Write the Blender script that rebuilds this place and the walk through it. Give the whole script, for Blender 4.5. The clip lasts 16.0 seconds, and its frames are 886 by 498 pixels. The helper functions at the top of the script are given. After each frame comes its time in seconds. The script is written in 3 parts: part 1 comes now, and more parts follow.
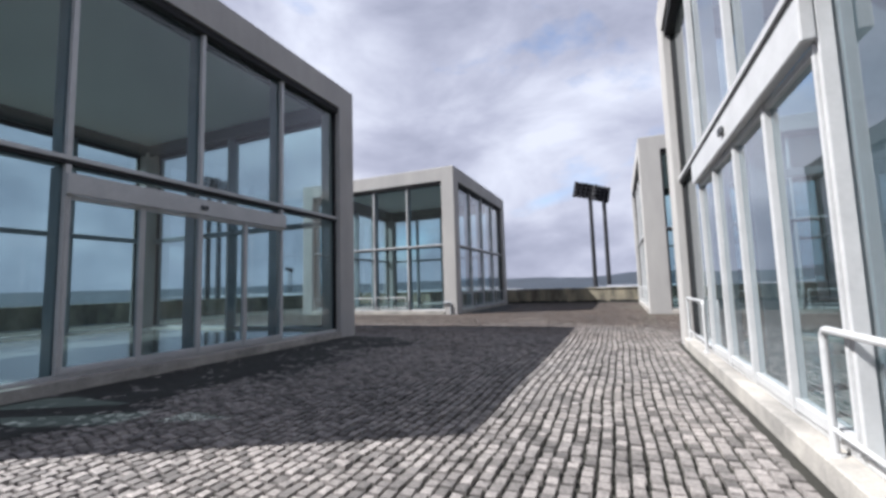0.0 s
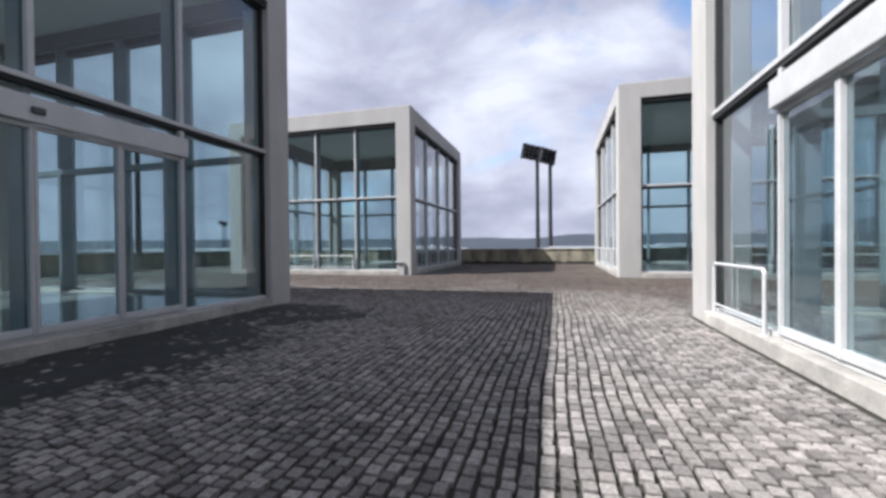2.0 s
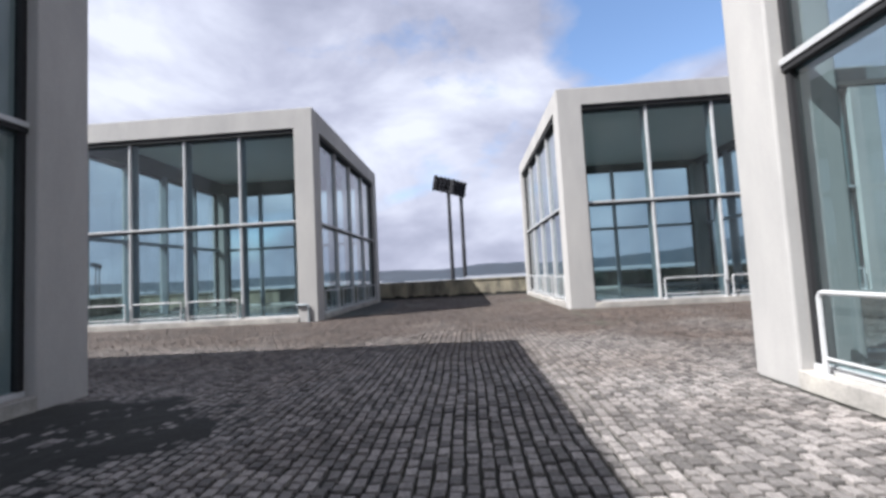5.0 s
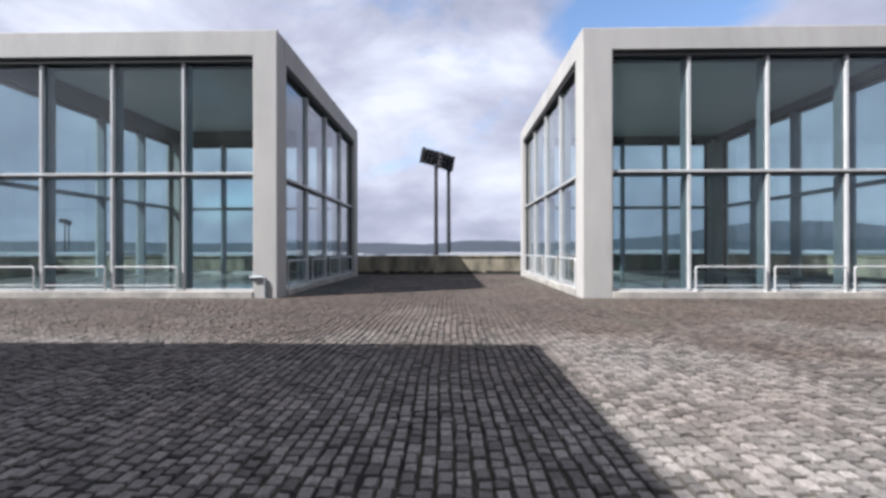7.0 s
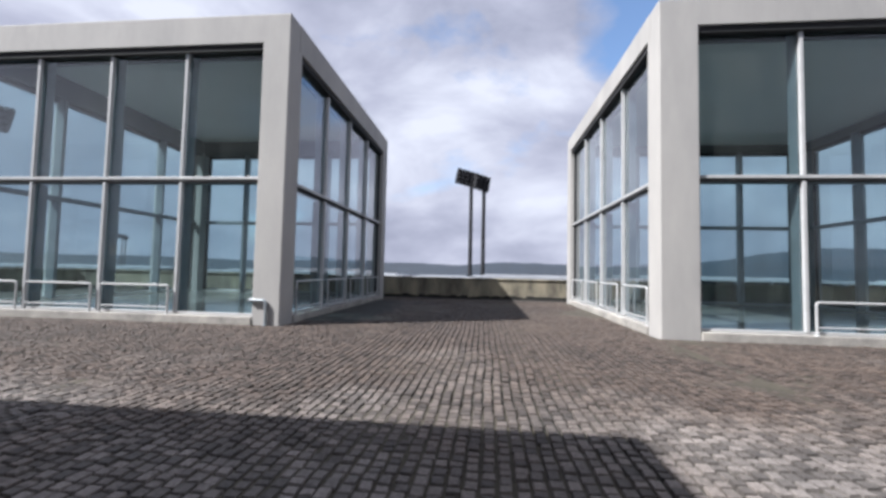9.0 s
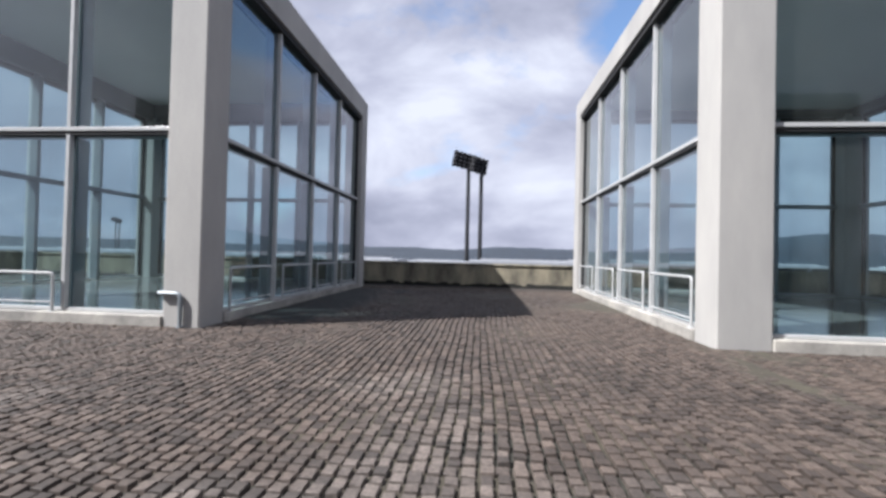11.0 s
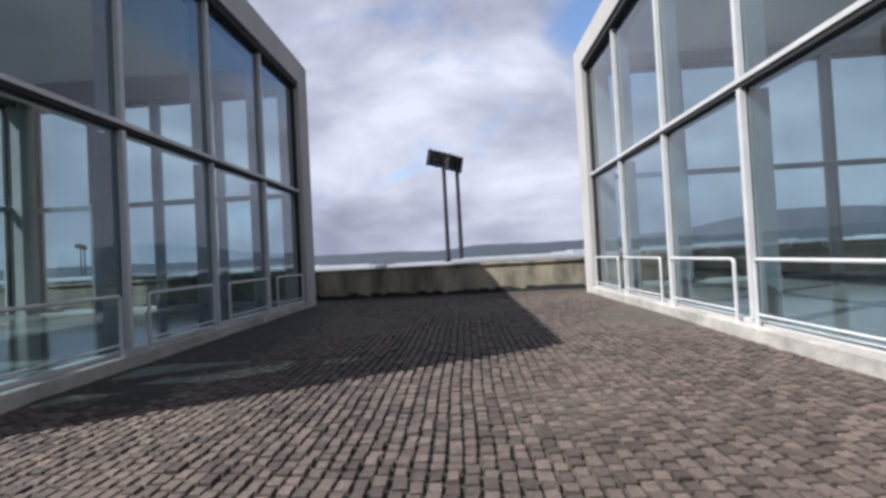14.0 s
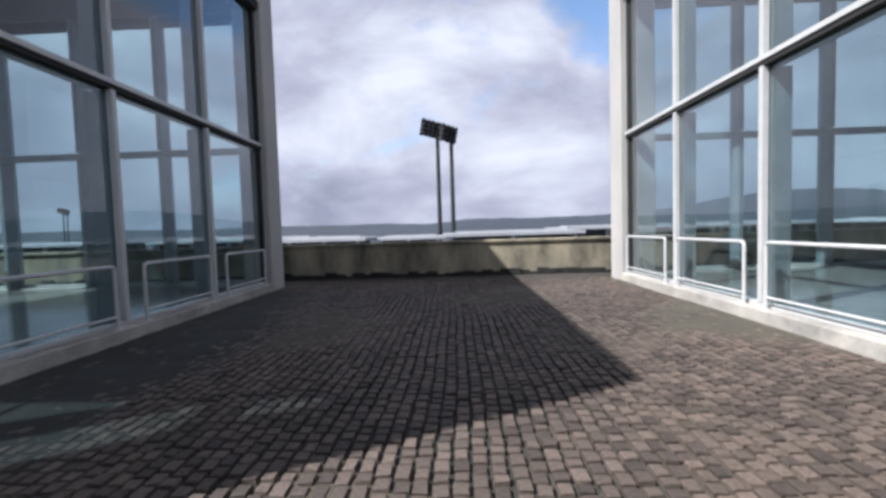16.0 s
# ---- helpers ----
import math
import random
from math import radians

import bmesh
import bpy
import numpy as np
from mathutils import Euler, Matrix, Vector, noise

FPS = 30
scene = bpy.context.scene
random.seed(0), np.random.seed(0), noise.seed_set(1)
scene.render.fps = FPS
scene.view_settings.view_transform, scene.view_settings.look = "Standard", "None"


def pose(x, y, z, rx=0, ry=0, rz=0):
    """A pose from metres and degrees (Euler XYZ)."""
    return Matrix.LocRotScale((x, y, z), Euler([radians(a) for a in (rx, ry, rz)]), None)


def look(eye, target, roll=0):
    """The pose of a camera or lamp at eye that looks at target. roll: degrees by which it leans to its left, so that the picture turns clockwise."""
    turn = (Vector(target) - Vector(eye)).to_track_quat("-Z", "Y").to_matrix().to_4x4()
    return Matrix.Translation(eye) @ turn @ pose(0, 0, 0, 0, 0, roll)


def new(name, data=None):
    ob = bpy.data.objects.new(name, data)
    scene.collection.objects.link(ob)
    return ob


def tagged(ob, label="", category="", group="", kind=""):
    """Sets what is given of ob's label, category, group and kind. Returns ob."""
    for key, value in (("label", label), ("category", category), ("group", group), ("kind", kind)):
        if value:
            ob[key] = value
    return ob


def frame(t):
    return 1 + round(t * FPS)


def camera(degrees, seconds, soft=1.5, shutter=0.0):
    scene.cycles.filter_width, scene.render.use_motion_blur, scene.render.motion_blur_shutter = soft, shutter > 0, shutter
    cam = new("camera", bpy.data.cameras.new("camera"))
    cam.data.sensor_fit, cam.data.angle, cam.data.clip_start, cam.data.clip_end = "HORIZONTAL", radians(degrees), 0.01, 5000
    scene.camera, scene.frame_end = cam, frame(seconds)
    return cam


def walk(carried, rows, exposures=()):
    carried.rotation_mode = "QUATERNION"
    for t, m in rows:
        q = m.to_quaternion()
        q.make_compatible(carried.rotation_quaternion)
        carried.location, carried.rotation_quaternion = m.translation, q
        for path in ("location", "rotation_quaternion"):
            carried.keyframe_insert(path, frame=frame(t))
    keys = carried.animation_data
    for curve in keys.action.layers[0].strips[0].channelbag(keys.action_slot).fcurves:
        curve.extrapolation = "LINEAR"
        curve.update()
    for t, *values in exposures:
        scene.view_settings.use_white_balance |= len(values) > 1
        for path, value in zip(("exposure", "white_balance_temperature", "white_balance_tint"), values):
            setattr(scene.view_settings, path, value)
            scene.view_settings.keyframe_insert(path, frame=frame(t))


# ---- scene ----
cam = camera(93.6, 16.0, soft=3.2)
ROWS = [
    (0.0, -0.114, -0.272, 1.287, 95.27, 1.68, 22.88),
    (0.5, -0.413, 0.185, 1.259, 97.04, 0.50, 16.80),
    (1.0, -0.704, 0.616, 1.250, 94.72, 1.77, 16.81),
    (1.5, -1.018, 1.152, 1.284, 90.25, 2.79, 14.02),
    (2.0, -1.284, 1.607, 1.273, 89.44, 0.53, 15.27),
    (2.5, -1.485, 2.113, 1.262, 90.62, 1.86, 11.50),
    (3.0, -1.675, 2.633, 1.301, 91.90, 0.84, 8.84),
    (3.5, -1.871, 3.180, 1.292, 90.75, 1.80, 6.14),
    (4.0, -2.018, 3.709, 1.313, 94.62, 4.65, 4.11),
    (6.5, -2.487, 6.519, 1.274, 90.58, -0.53, 1.97),
    (7.0, -2.554, 7.164, 1.290, 90.10, 0.06, 1.12),
    (7.5, -2.577, 7.626, 1.282, 90.99, -0.06, 6.77),
    (8.0, -2.628, 8.166, 1.272, 92.33, 0.85, 7.05),
    (8.5, -2.596, 8.719, 1.288, 94.34, 0.60, 6.02),
    (9.0, -2.662, 9.276, 1.313, 92.95, -1.23, 5.75),
    (11.5, -2.549, 12.348, 1.300, 90.80, -1.38, 5.37),
    (12.0, -2.579, 12.986, 1.279, 91.86, -0.56, 9.52),
    (12.5, -2.656, 13.595, 1.272, 91.99, -2.51, 5.83),
    (13.0, -2.674, 14.222, 1.303, 89.25, -2.56, 6.78),
    (13.5, -2.737, 14.782, 1.339, 94.55, -0.81, 1.24),
    (14.0, -2.694, 15.398, 1.280, 90.97, 2.99, 2.85),
    (14.5, -2.729, 15.908, 1.320, 93.37, -1.10, 1.63),
    (15.0, -2.742, 16.432, 1.305, 90.68, 0.63, -0.65),
    (15.5, -2.815, 17.057, 1.283, 87.67, 2.59, 4.37),
    (16.0, -2.939, 17.641, 1.325, 87.23, 1.71, 1.68),
]
walk(cam, [(t, pose(x, y, z, rx, ry, rz)) for t, x, y, z, rx, ry, rz in ROWS],
     [(t, e, 5950, 11) for t, e in ((0.0, 1.28), (0.6, 1.25), (1.2, 1.30), (2.5, 1.40), (7.5, 1.38), (9.0, 1.31), (11.5, 1.33), (12.5, 1.33), (14.0, 1.22), (15.0, 1.25), (16.0, 1.34))])

# ---- world and sun ----
SUN_WAY = Vector((5.85, 2.95, -7.2)).normalized()   # the way the sunlight travels
SUN_ELEV = math.asin(-SUN_WAY.z)
SUN_AZ = math.atan2(-SUN_WAY.x, -SUN_WAY.y)

world = bpy.data.worlds.new("sky")
scene.world = world
world.use_nodes = True
wt = world.node_tree
wt.nodes.clear()


def wnode(kind, **values):
    n = wt.nodes.new(kind)
    for k, v in values.items():
        n.inputs[k].default_value = v
    return n


w_out = wnode("ShaderNodeOutputWorld")
w_sky = wnode("ShaderNodeTexSky")
w_sky.sky_type, w_sky.sun_disc = "NISHITA", False
w_sky.sun_elevation, w_sky.sun_rotation = SUN_ELEV, SUN_AZ
w_coord = wnode("ShaderNodeTexCoord")
w_map = wnode("ShaderNodeMapping", Scale=(1.0, 1.0, 2.0), Location=(0.35, 0.6, 0.1))
w_big = wnode("ShaderNodeTexNoise", Scale=1.9, Detail=7.0, Roughness=0.55, Distortion=0.25)
w_cover = wnode("ShaderNodeValToRGB")
w_cover.color_ramp.elements[0].position, w_cover.color_ramp.elements[1].position = 0.27, 0.40
w_small = wnode("ShaderNodeTexNoise", Scale=2.6, Detail=6.0, Roughness=0.55, Distortion=0.3)
w_tone = wnode("ShaderNodeValToRGB")
el = w_tone.color_ramp.elements
el[0].position, el[0].color = 0.30, (0.150, 0.154, 0.190, 1)
el[1].position, el[1].color = 0.66, (0.365, 0.365, 0.393, 1)
w_mid = el.new(0.47)
w_mid.color = (0.234, 0.235, 0.273, 1)
w_skymul = wnode("ShaderNodeMix")
w_skymul.data_type, w_skymul.blend_type = "RGBA", "MULTIPLY"
w_skymul.inputs[0].default_value = 1.0
w_skymul.inputs[7].default_value = (0.09, 0.09, 0.09, 1)
w_mix = wnode("ShaderNodeMix")
w_mix.data_type = "RGBA"
w_bg = wnode("ShaderNodeBackground", Strength=1.0)
wt.links.new(w_coord.outputs["Generated"], w_map.inputs["Vector"])
wt.links.new(w_map.outputs[0], w_big.inputs["Vector"])
wt.links.new(w_map.outputs[0], w_small.inputs["Vector"])


def thinning(way, start, end, amount, before):
    """Thins the cloud round one direction of the sky."""
    dot = wt.nodes.new("ShaderNodeVectorMath")
    dot.operation = "DOT_PRODUCT"
    dot.inputs[1].default_value = Vector(way).normalized()
    wt.links.new(w_coord.outputs["Generated"], dot.inputs[0])
    r = wnode("ShaderNodeMapRange", **{"From Min": start, "From Max": end, "To Min": 0.0, "To Max": amount})
    wt.links.new(dot.outputs["Value"], r.inputs["Value"])
    sub = wt.nodes.new("ShaderNodeMath")
    sub.operation = "SUBTRACT"
    wt.links.new(before, sub.inputs[0])
    wt.links.new(r.outputs[0], sub.inputs[1])
    return sub.outputs[0]


thin = thinning((0.40, 0.74, 0.54), 0.955, 0.99, 0.33, w_big.outputs[0])
thin = thinning((-0.135, 0.958, 0.254), 0.990, 0.9985, 0.17, thin)
wt.links.new(thin, w_cover.inputs[0])
w_cut = wnode("ShaderNodeSeparateXYZ")
w_low = wnode("ShaderNodeMapRange", **{"From Min": 0.02, "From Max": 0.30, "To Min": -0.085, "To Max": 0.0})
w_bank = wt.nodes.new("ShaderNodeMath")
wt.links.new(w_coord.outputs["Generated"], w_cut.inputs[0])
wt.links.new(w_cut.outputs[2], w_low.inputs["Value"])
wt.links.new(thinning((-0.08, 0.975, 0.17), 0.965, 0.997, -0.06, w_small.outputs[0]), w_bank.inputs[0])
wt.links.new(w_low.outputs[0], w_bank.inputs[1])
wt.links.new(w_bank.outputs[0], w_tone.inputs[0])

wt.links.new(w_sky.outputs[0], w_skymul.inputs[6])
wt.links.new(w_cover.outputs[0], w_mix.inputs[0])
wt.links.new(w_skymul.outputs[2], w_mix.inputs[6])
wt.links.new(w_tone.outputs[0], w_mix.inputs[7])
wt.links.new(w_mix.outputs[2], w_bg.inputs["Color"])
wt.links.new(w_bg.outputs[0], w_out.inputs["Surface"])

sun_data = bpy.data.lights.new("sun", "SUN")
sun_data.energy, sun_data.angle, sun_data.color = 4.7, radians(0.6), (1.0, 0.95, 0.88)
sun = new("sun", sun_data)
sun.matrix_world = look((0, 0, 60), Vector((0, 0, 60)) + SUN_WAY)


# ---- materials ----
def material(name, base, rough=0.7, metal=0.0, grain=40.0, amount=0.12, stains=0.6, stain_amount=0.2, bump=0.2, warm=(1, 1, 1), streak=1.0, per_piece=0.0, distance=0.004, dirt=None):
    """Base colour varied at two scales, with fine relief; streak < 1 draws the stains out downwards."""
    m = bpy.data.materials.new(name)
    m.use_nodes = True
    nt = m.node_tree
    bsdf = nt.nodes["Principled BSDF"]
    bsdf.inputs["Roughness"].default_value, bsdf.inputs["Metallic"].default_value = rough, metal
    coord = nt.nodes.new("ShaderNodeTexCoord")
    mp = nt.nodes.new("ShaderNodeMapping")
    mp.inputs["Scale"].default_value = (1, 1, streak)
    nt.links.new(coord.outputs["Object"], mp.inputs["Vector"])
    fine, broad = nt.nodes.new("ShaderNodeTexNoise"), nt.nodes.new("ShaderNodeTexNoise")
    fine.inputs["Scale"].default_value, fine.inputs["Detail"].default_value = grain, 5
    broad.inputs["Scale"].default_value, broad.inputs["Detail"].default_value = stains, 6
    broad.inputs["Roughness"].default_value = 0.65
    nt.links.new(coord.outputs["Object"], fine.inputs["Vector"])
    nt.links.new(mp.outputs[0], broad.inputs["Vector"])

    def ranged(src, k):
        r = nt.nodes.new("ShaderNodeMapRange")
        r.inputs["From Min"].default_value, r.inputs["From Max"].default_value = 0.3, 0.7
        r.inputs["To Min"].default_value, r.inputs["To Max"].default_value = 1 - k, 1 + k
        nt.links.new(src, r.inputs["Value"])
        return r.outputs[0]

    def times(a, b):
        n = nt.nodes.new("ShaderNodeMath")
        n.operation = "MULTIPLY"
        nt.links.new(a, n.inputs[0])
        nt.links.new(b, n.inputs[1])
        return n.outputs[0]

    factor = times(ranged(fine.outputs[0], amount), ranged(broad.outputs[0], stain_amount))
    if per_piece:
        geo = nt.nodes.new("ShaderNodeNewGeometry")
        info = nt.nodes.new("ShaderNodeObjectInfo")
        add = nt.nodes.new("ShaderNodeMath")
        add.operation = "ADD"
        nt.links.new(geo.outputs["Random Per Island"], add.inputs[0])
        nt.links.new(info.outputs["Random"], add.inputs[1])
        frac = nt.nodes.new("ShaderNodeMath")
        frac.operation = "FRACT"
        nt.links.new(add.outputs[0], frac.inputs[0])
        r = nt.nodes.new("ShaderNodeMapRange")
        r.inputs["To Min"].default_value, r.inputs["To Max"].default_value = 1 - per_piece, 1 + per_piece
        nt.links.new(frac.outputs[0], r.inputs["Value"])
        factor = times(factor, r.outputs[0])
    tint = nt.nodes.new("ShaderNodeMix")
    tint.data_type = "RGBA"
    tint.inputs[6].default_value = (*base, 1)
    tint.inputs[7].default_value = (*(b * w for b, w in zip(base, warm)), 1)
    nt.links.new(broad.outputs[0], tint.inputs[0])
    scale = nt.nodes.new("ShaderNodeVectorMath")
    scale.operation = "SCALE"
    nt.links.new(tint.outputs[2], scale.inputs[0])
    nt.links.new(factor, scale.inputs["Scale"])
    colour = scale.outputs[0]
    if dirt:
        # trodden-in brown dirt and moss that covers the paving more and more towards the parapet
        tone, low, high = dirt
        geo = nt.nodes.new("ShaderNodeNewGeometry")
        cut = nt.nodes.new("ShaderNodeSeparateXYZ")
        patch = nt.nodes.new("ShaderNodeTexNoise")
        patch.inputs["Scale"].default_value, patch.inputs["Detail"].default_value = 0.45, 6
        nt.links.new(geo.outputs["Position"], patch.inputs["Vector"])
        nt.links.new(geo.outputs["Position"], cut.inputs[0])
        shift = nt.nodes.new("ShaderNodeMath")
        shift.operation = "MULTIPLY_ADD"
        shift.inputs[1].default_value = 14.0
        nt.links.new(patch.outputs[0], shift.inputs[0])
        nt.links.new(cut.outputs[1], shift.inputs[2])
        r = nt.nodes.new("ShaderNodeMapRange")
        r.inputs["From Min"].default_value, r.inputs["From Max"].default_value = low + 7, high + 7
        nt.links.new(shift.outputs[0], r.inputs["Value"])
        soil = nt.nodes.new("ShaderNodeMix")
        soil.data_type, soil.blend_type = "RGBA", "MULTIPLY"
        soil.inputs[7].default_value = (*tone, 1)
        nt.links.new(r.outputs[0], soil.inputs[0])
        nt.links.new(colour, soil.inputs[6])
        colour = soil.outputs[2]
    nt.links.new(colour, bsdf.inputs["Base Color"])
    if bump:
        b = nt.nodes.new("ShaderNodeBump")
        b.inputs["Strength"].default_value, b.inputs["Distance"].default_value = bump, distance
        nt.links.new(fine.outputs[0], b.inputs["Height"])
        nt.links.new(b.outputs[0], bsdf.inputs["Normal"])
    return m


def glass_material(name, tint):
    m = bpy.data.materials.new(name)
    m.use_nodes = True
    nt = m.node_tree
    nt.nodes.clear()
    out, mix = nt.nodes.new("ShaderNodeOutputMaterial"), nt.nodes.new("ShaderNodeMixShader")
    clear, gloss, fres = nt.nodes.new("ShaderNodeBsdfTransparent"), nt.nodes.new("ShaderNodeBsdfGlossy"), nt.nodes.new("ShaderNodeLayerWeight")
    clear.inputs[0].default_value = (*tint, 1)
    gloss.inputs["Color"].default_value, gloss.inputs["Roughness"].default_value = (0.95, 0.97, 1.0, 1), 0.015
    fres.inputs["Blend"].default_value = 0.5
    power, lift = nt.nodes.new("ShaderNodeMath"), nt.nodes.new("ShaderNodeMath")
    power.operation, lift.operation = "POWER", "MULTIPLY_ADD"
    power.inputs[1].default_value = 2.3
    lift.inputs[1].default_value, lift.inputs[2].default_value = 0.9, 0.012
    nt.links.new(fres.outputs["Facing"], power.inputs[0])
    nt.links.new(power.outputs[0], lift.inputs[0])
    coord, wave, bump = nt.nodes.new("ShaderNodeTexCoord"), nt.nodes.new("ShaderNodeTexNoise"), nt.nodes.new("ShaderNodeBump")
    wave.inputs["Scale"].default_value = 0.9
    bump.inputs["Strength"].default_value, bump.inputs["Distance"].default_value = 0.08, 0.02
    nt.links.new(coord.outputs["Object"], wave.inputs["Vector"])
    nt.links.new(wave.outputs[0], bump.inputs["Height"])
    nt.links.new(bump.outputs[0], gloss.inputs["Normal"])
    nt.links.new(lift.outputs[0], mix.inputs[0])
    nt.links.new(clear.outputs[0], mix.inputs[1])
    nt.links.new(gloss.outputs[0], mix.inputs[2])
    # a thin film of dust, streaked downwards
    film, dust, mp, streak, r = (nt.nodes.new(k) for k in ("ShaderNodeMixShader", "ShaderNodeBsdfDiffuse", "ShaderNodeMapping", "ShaderNodeTexNoise", "ShaderNodeMapRange"))
    dust.inputs[0].default_value = (0.30, 0.33, 0.32, 1)
    mp.inputs["Scale"].default_value = (1.3, 1.3, 0.5)
    streak.inputs["Scale"].default_value, streak.inputs["Detail"].default_value = 1.7, 6
    for k, v in (("From Min", 0.35), ("From Max", 0.75), ("To Min", 0.02), ("To Max", 0.07)):
        r.inputs[k].default_value = v
    nt.links.new(coord.outputs["Object"], mp.inputs["Vector"])
    nt.links.new(mp.outputs[0], streak.inputs["Vector"])
    nt.links.new(streak.outputs[0], r.inputs["Value"])
    nt.links.new(r.outputs[0], film.inputs[0])
    nt.links.new(mix.outputs[0], film.inputs[1])
    nt.links.new(dust.outputs[0], film.inputs[2])
    nt.links.new(film.outputs[0], out.inputs[0])
    return m


PLASTER = material("plaster", (0.315, 0.308, 0.298), 0.85, grain=60, amount=0.05, stains=0.9, stain_amount=0.16, bump=0.25, warm=(1.0, 0.97, 0.93), streak=0.3)
CEILING = material("ceiling_paint", (0.52, 0.53, 0.50), 0.9, grain=30, amount=0.03, stains=0.4, stain_amount=0.06, bump=0.05)
WHITE_METAL = material("white_painted_metal", (0.39, 0.39, 0.386), 0.35, grain=25, amount=0.04, stains=3, stain_amount=0.1, bump=0.03)
GREY_METAL = material("grey_steel", (0.20, 0.22, 0.235), 0.45, metal=0.2, grain=30, amount=0.06, stains=2, stain_amount=0.15, bump=0.05)
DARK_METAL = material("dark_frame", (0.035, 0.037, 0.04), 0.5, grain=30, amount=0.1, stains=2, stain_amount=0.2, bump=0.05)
PLINTH = material("plinth_stone", (0.28, 0.27, 0.255), 0.8, grain=45, amount=0.12, stains=1.8, stain_amount=0.4, bump=0.3, warm=(1, 0.95, 0.86))
INNER_FLOOR = material("polished_screed_floor", (0.17, 0.168, 0.158), 0.13, grain=25, amount=0.07, stains=0.7, stain_amount=0.2, bump=0.0)
SETT = material("granite_sett", (0.158, 0.149, 0.145), 0.75, grain=38, amount=0.34, stains=0.35, stain_amount=0.25, bump=0.5, warm=(1.0, 0.93, 0.84), per_piece=0.5, distance=0.006, dirt=((0.38, 0.312, 0.272), 8.0, 15.0))
JOINT = material("joint_sand", (0.026, 0.023, 0.020), 0.95, grain=60, amount=0.3, stains=0.8, stain_amount=0.35, bump=0.6, warm=(0.85, 1.0, 0.7), distance=0.01)
PARAPET = material("weathered_concrete", (0.20, 0.182, 0.15), 0.9, grain=25, amount=0.15, stains=1.4, stain_amount=0.8, bump=0.5, warm=(0.9, 0.85, 0.65), streak=0.35, distance=0.01)
SHADE_STONE = material("drain_stone", (0.028, 0.024, 0.021), 0.8, grain=30, amount=0.2, stains=1.2, stain_amount=0.4, bump=0.4)
# the blue in this woodland colour stands in for distance haze
HILL = material("far_hazed_woods", (0.014, 0.020, 0.036), 0.95, grain=0.05, amount=0.3, stains=0.006, stain_amount=0.3, bump=0.0, warm=(0.9, 1.1, 0.85))
ROOF_WHITE = material("white_roof_sheet", (0.30, 0.31, 0.33), 0.5, grain=0.5, amount=0.08, stains=0.05, stain_amount=0.12, bump=0.0)
SHADE_BAND = material("dark_shade_band", (0.065, 0.068, 0.068), 0.7, grain=20, amount=0.08, stains=1.0, stain_amount=0.15, bump=0.05)
SHADE_FRAME = material("black_shade_frame", (0.009, 0.009, 0.010), 0.85, grain=30, amount=0.1, stains=2, stain_amount=0.2, bump=0.05)
GLASS = glass_material("window_glass", (0.645, 0.765, 0.79))
MAST_METAL = material("dark_mast_steel", (0.012, 0.012, 0.015), 0.8, grain=2, amount=0.15, stains=0.3, stain_amount=0.3, bump=0.0)


# ---- mesh helpers ----
def slab(bm, x0, x1, y0, y1, z0, z1, bevel=0.0, soft="all"):
    """A box between two corners, its edges rounded by bevel: all of them, the upright ones, or the upright and top ones."""
    ret = bmesh.ops.create_cube(bm, size=1.0)
    vs = ret["verts"]
    for v in vs:
        v.co = Vector(((x0 + x1) / 2 + v.co.x * (x1 - x0), (y0 + y1) / 2 + v.co.y * (y1 - y0), (z0 + z1) / 2 + v.co.z * (z1 - z0)))
    if bevel:
        edges = list({e for v in vs for e in v.link_edges})
        if soft != "all":
            edges = [e for e in edges if abs(e.verts[0].co.z - e.verts[1].co.z) > 1e-6 or (soft == "top" and e.verts[0].co.z > (z0 + z1) / 2)]
        bmesh.ops.bevel(bm, geom=edges, offset=bevel, segments=2, affect="EDGES", profile=0.5)


def mesh_of(name, bm, mat):
    me = bpy.data.meshes.new(name)
    bm.to_mesh(me)
    bm.free()
    me.materials.append(mat)
    return me


def part(name, bm, mat, parent=None, label=""):
    ob = new(name, mesh_of(name, bm, mat))
    ob.parent = parent
    return tagged(ob, label)


def box_part(name, dims, mat, parent, bevel=0.0, label="", soft="all"):
    bm = bmesh.new()
    slab(bm, *dims, bevel, soft)
    return part(name, bm, mat, parent, label)


def tube(bm, pts, r, sides=10):
    """A round tube along a line of points."""
    pts = [Vector(p) for p in pts]
    rings = []
    for i, p in enumerate(pts):
        a = (pts[min(i + 1, len(pts) - 1)] - pts[max(i - 1, 0)]).normalized()
        u = a.orthogonal().normalized() if i == 0 else (rings_u - a * rings_u.dot(a)).normalized()
        rings_u = u
        w = a.cross(u)
        rings.append([bm.verts.new(p + r * (math.cos(2 * math.pi * k / sides) * u + math.sin(2 * math.pi * k / sides) * w)) for k in range(sides)])
    for a, b in zip(rings, rings[1:]):
        for k in range(sides):
            bm.faces.new((a[k], a[(k + 1) % sides], b[(k + 1) % sides], b[k]))
    bm.faces.new(rings[0][::-1])
    bm.faces.new(rings[-1])


# ---- ground ----
TERRACE = (-24.0, 17.0, -12.0, 29.2)
bm = bmesh.new()
slab(bm, *TERRACE, -9.0, -0.032)
floor = tagged(new("pavement", mesh_of("pavement", bm, JOINT)), "terrace bed of dark sand and moss between granite setts", "pavement", kind="structure")


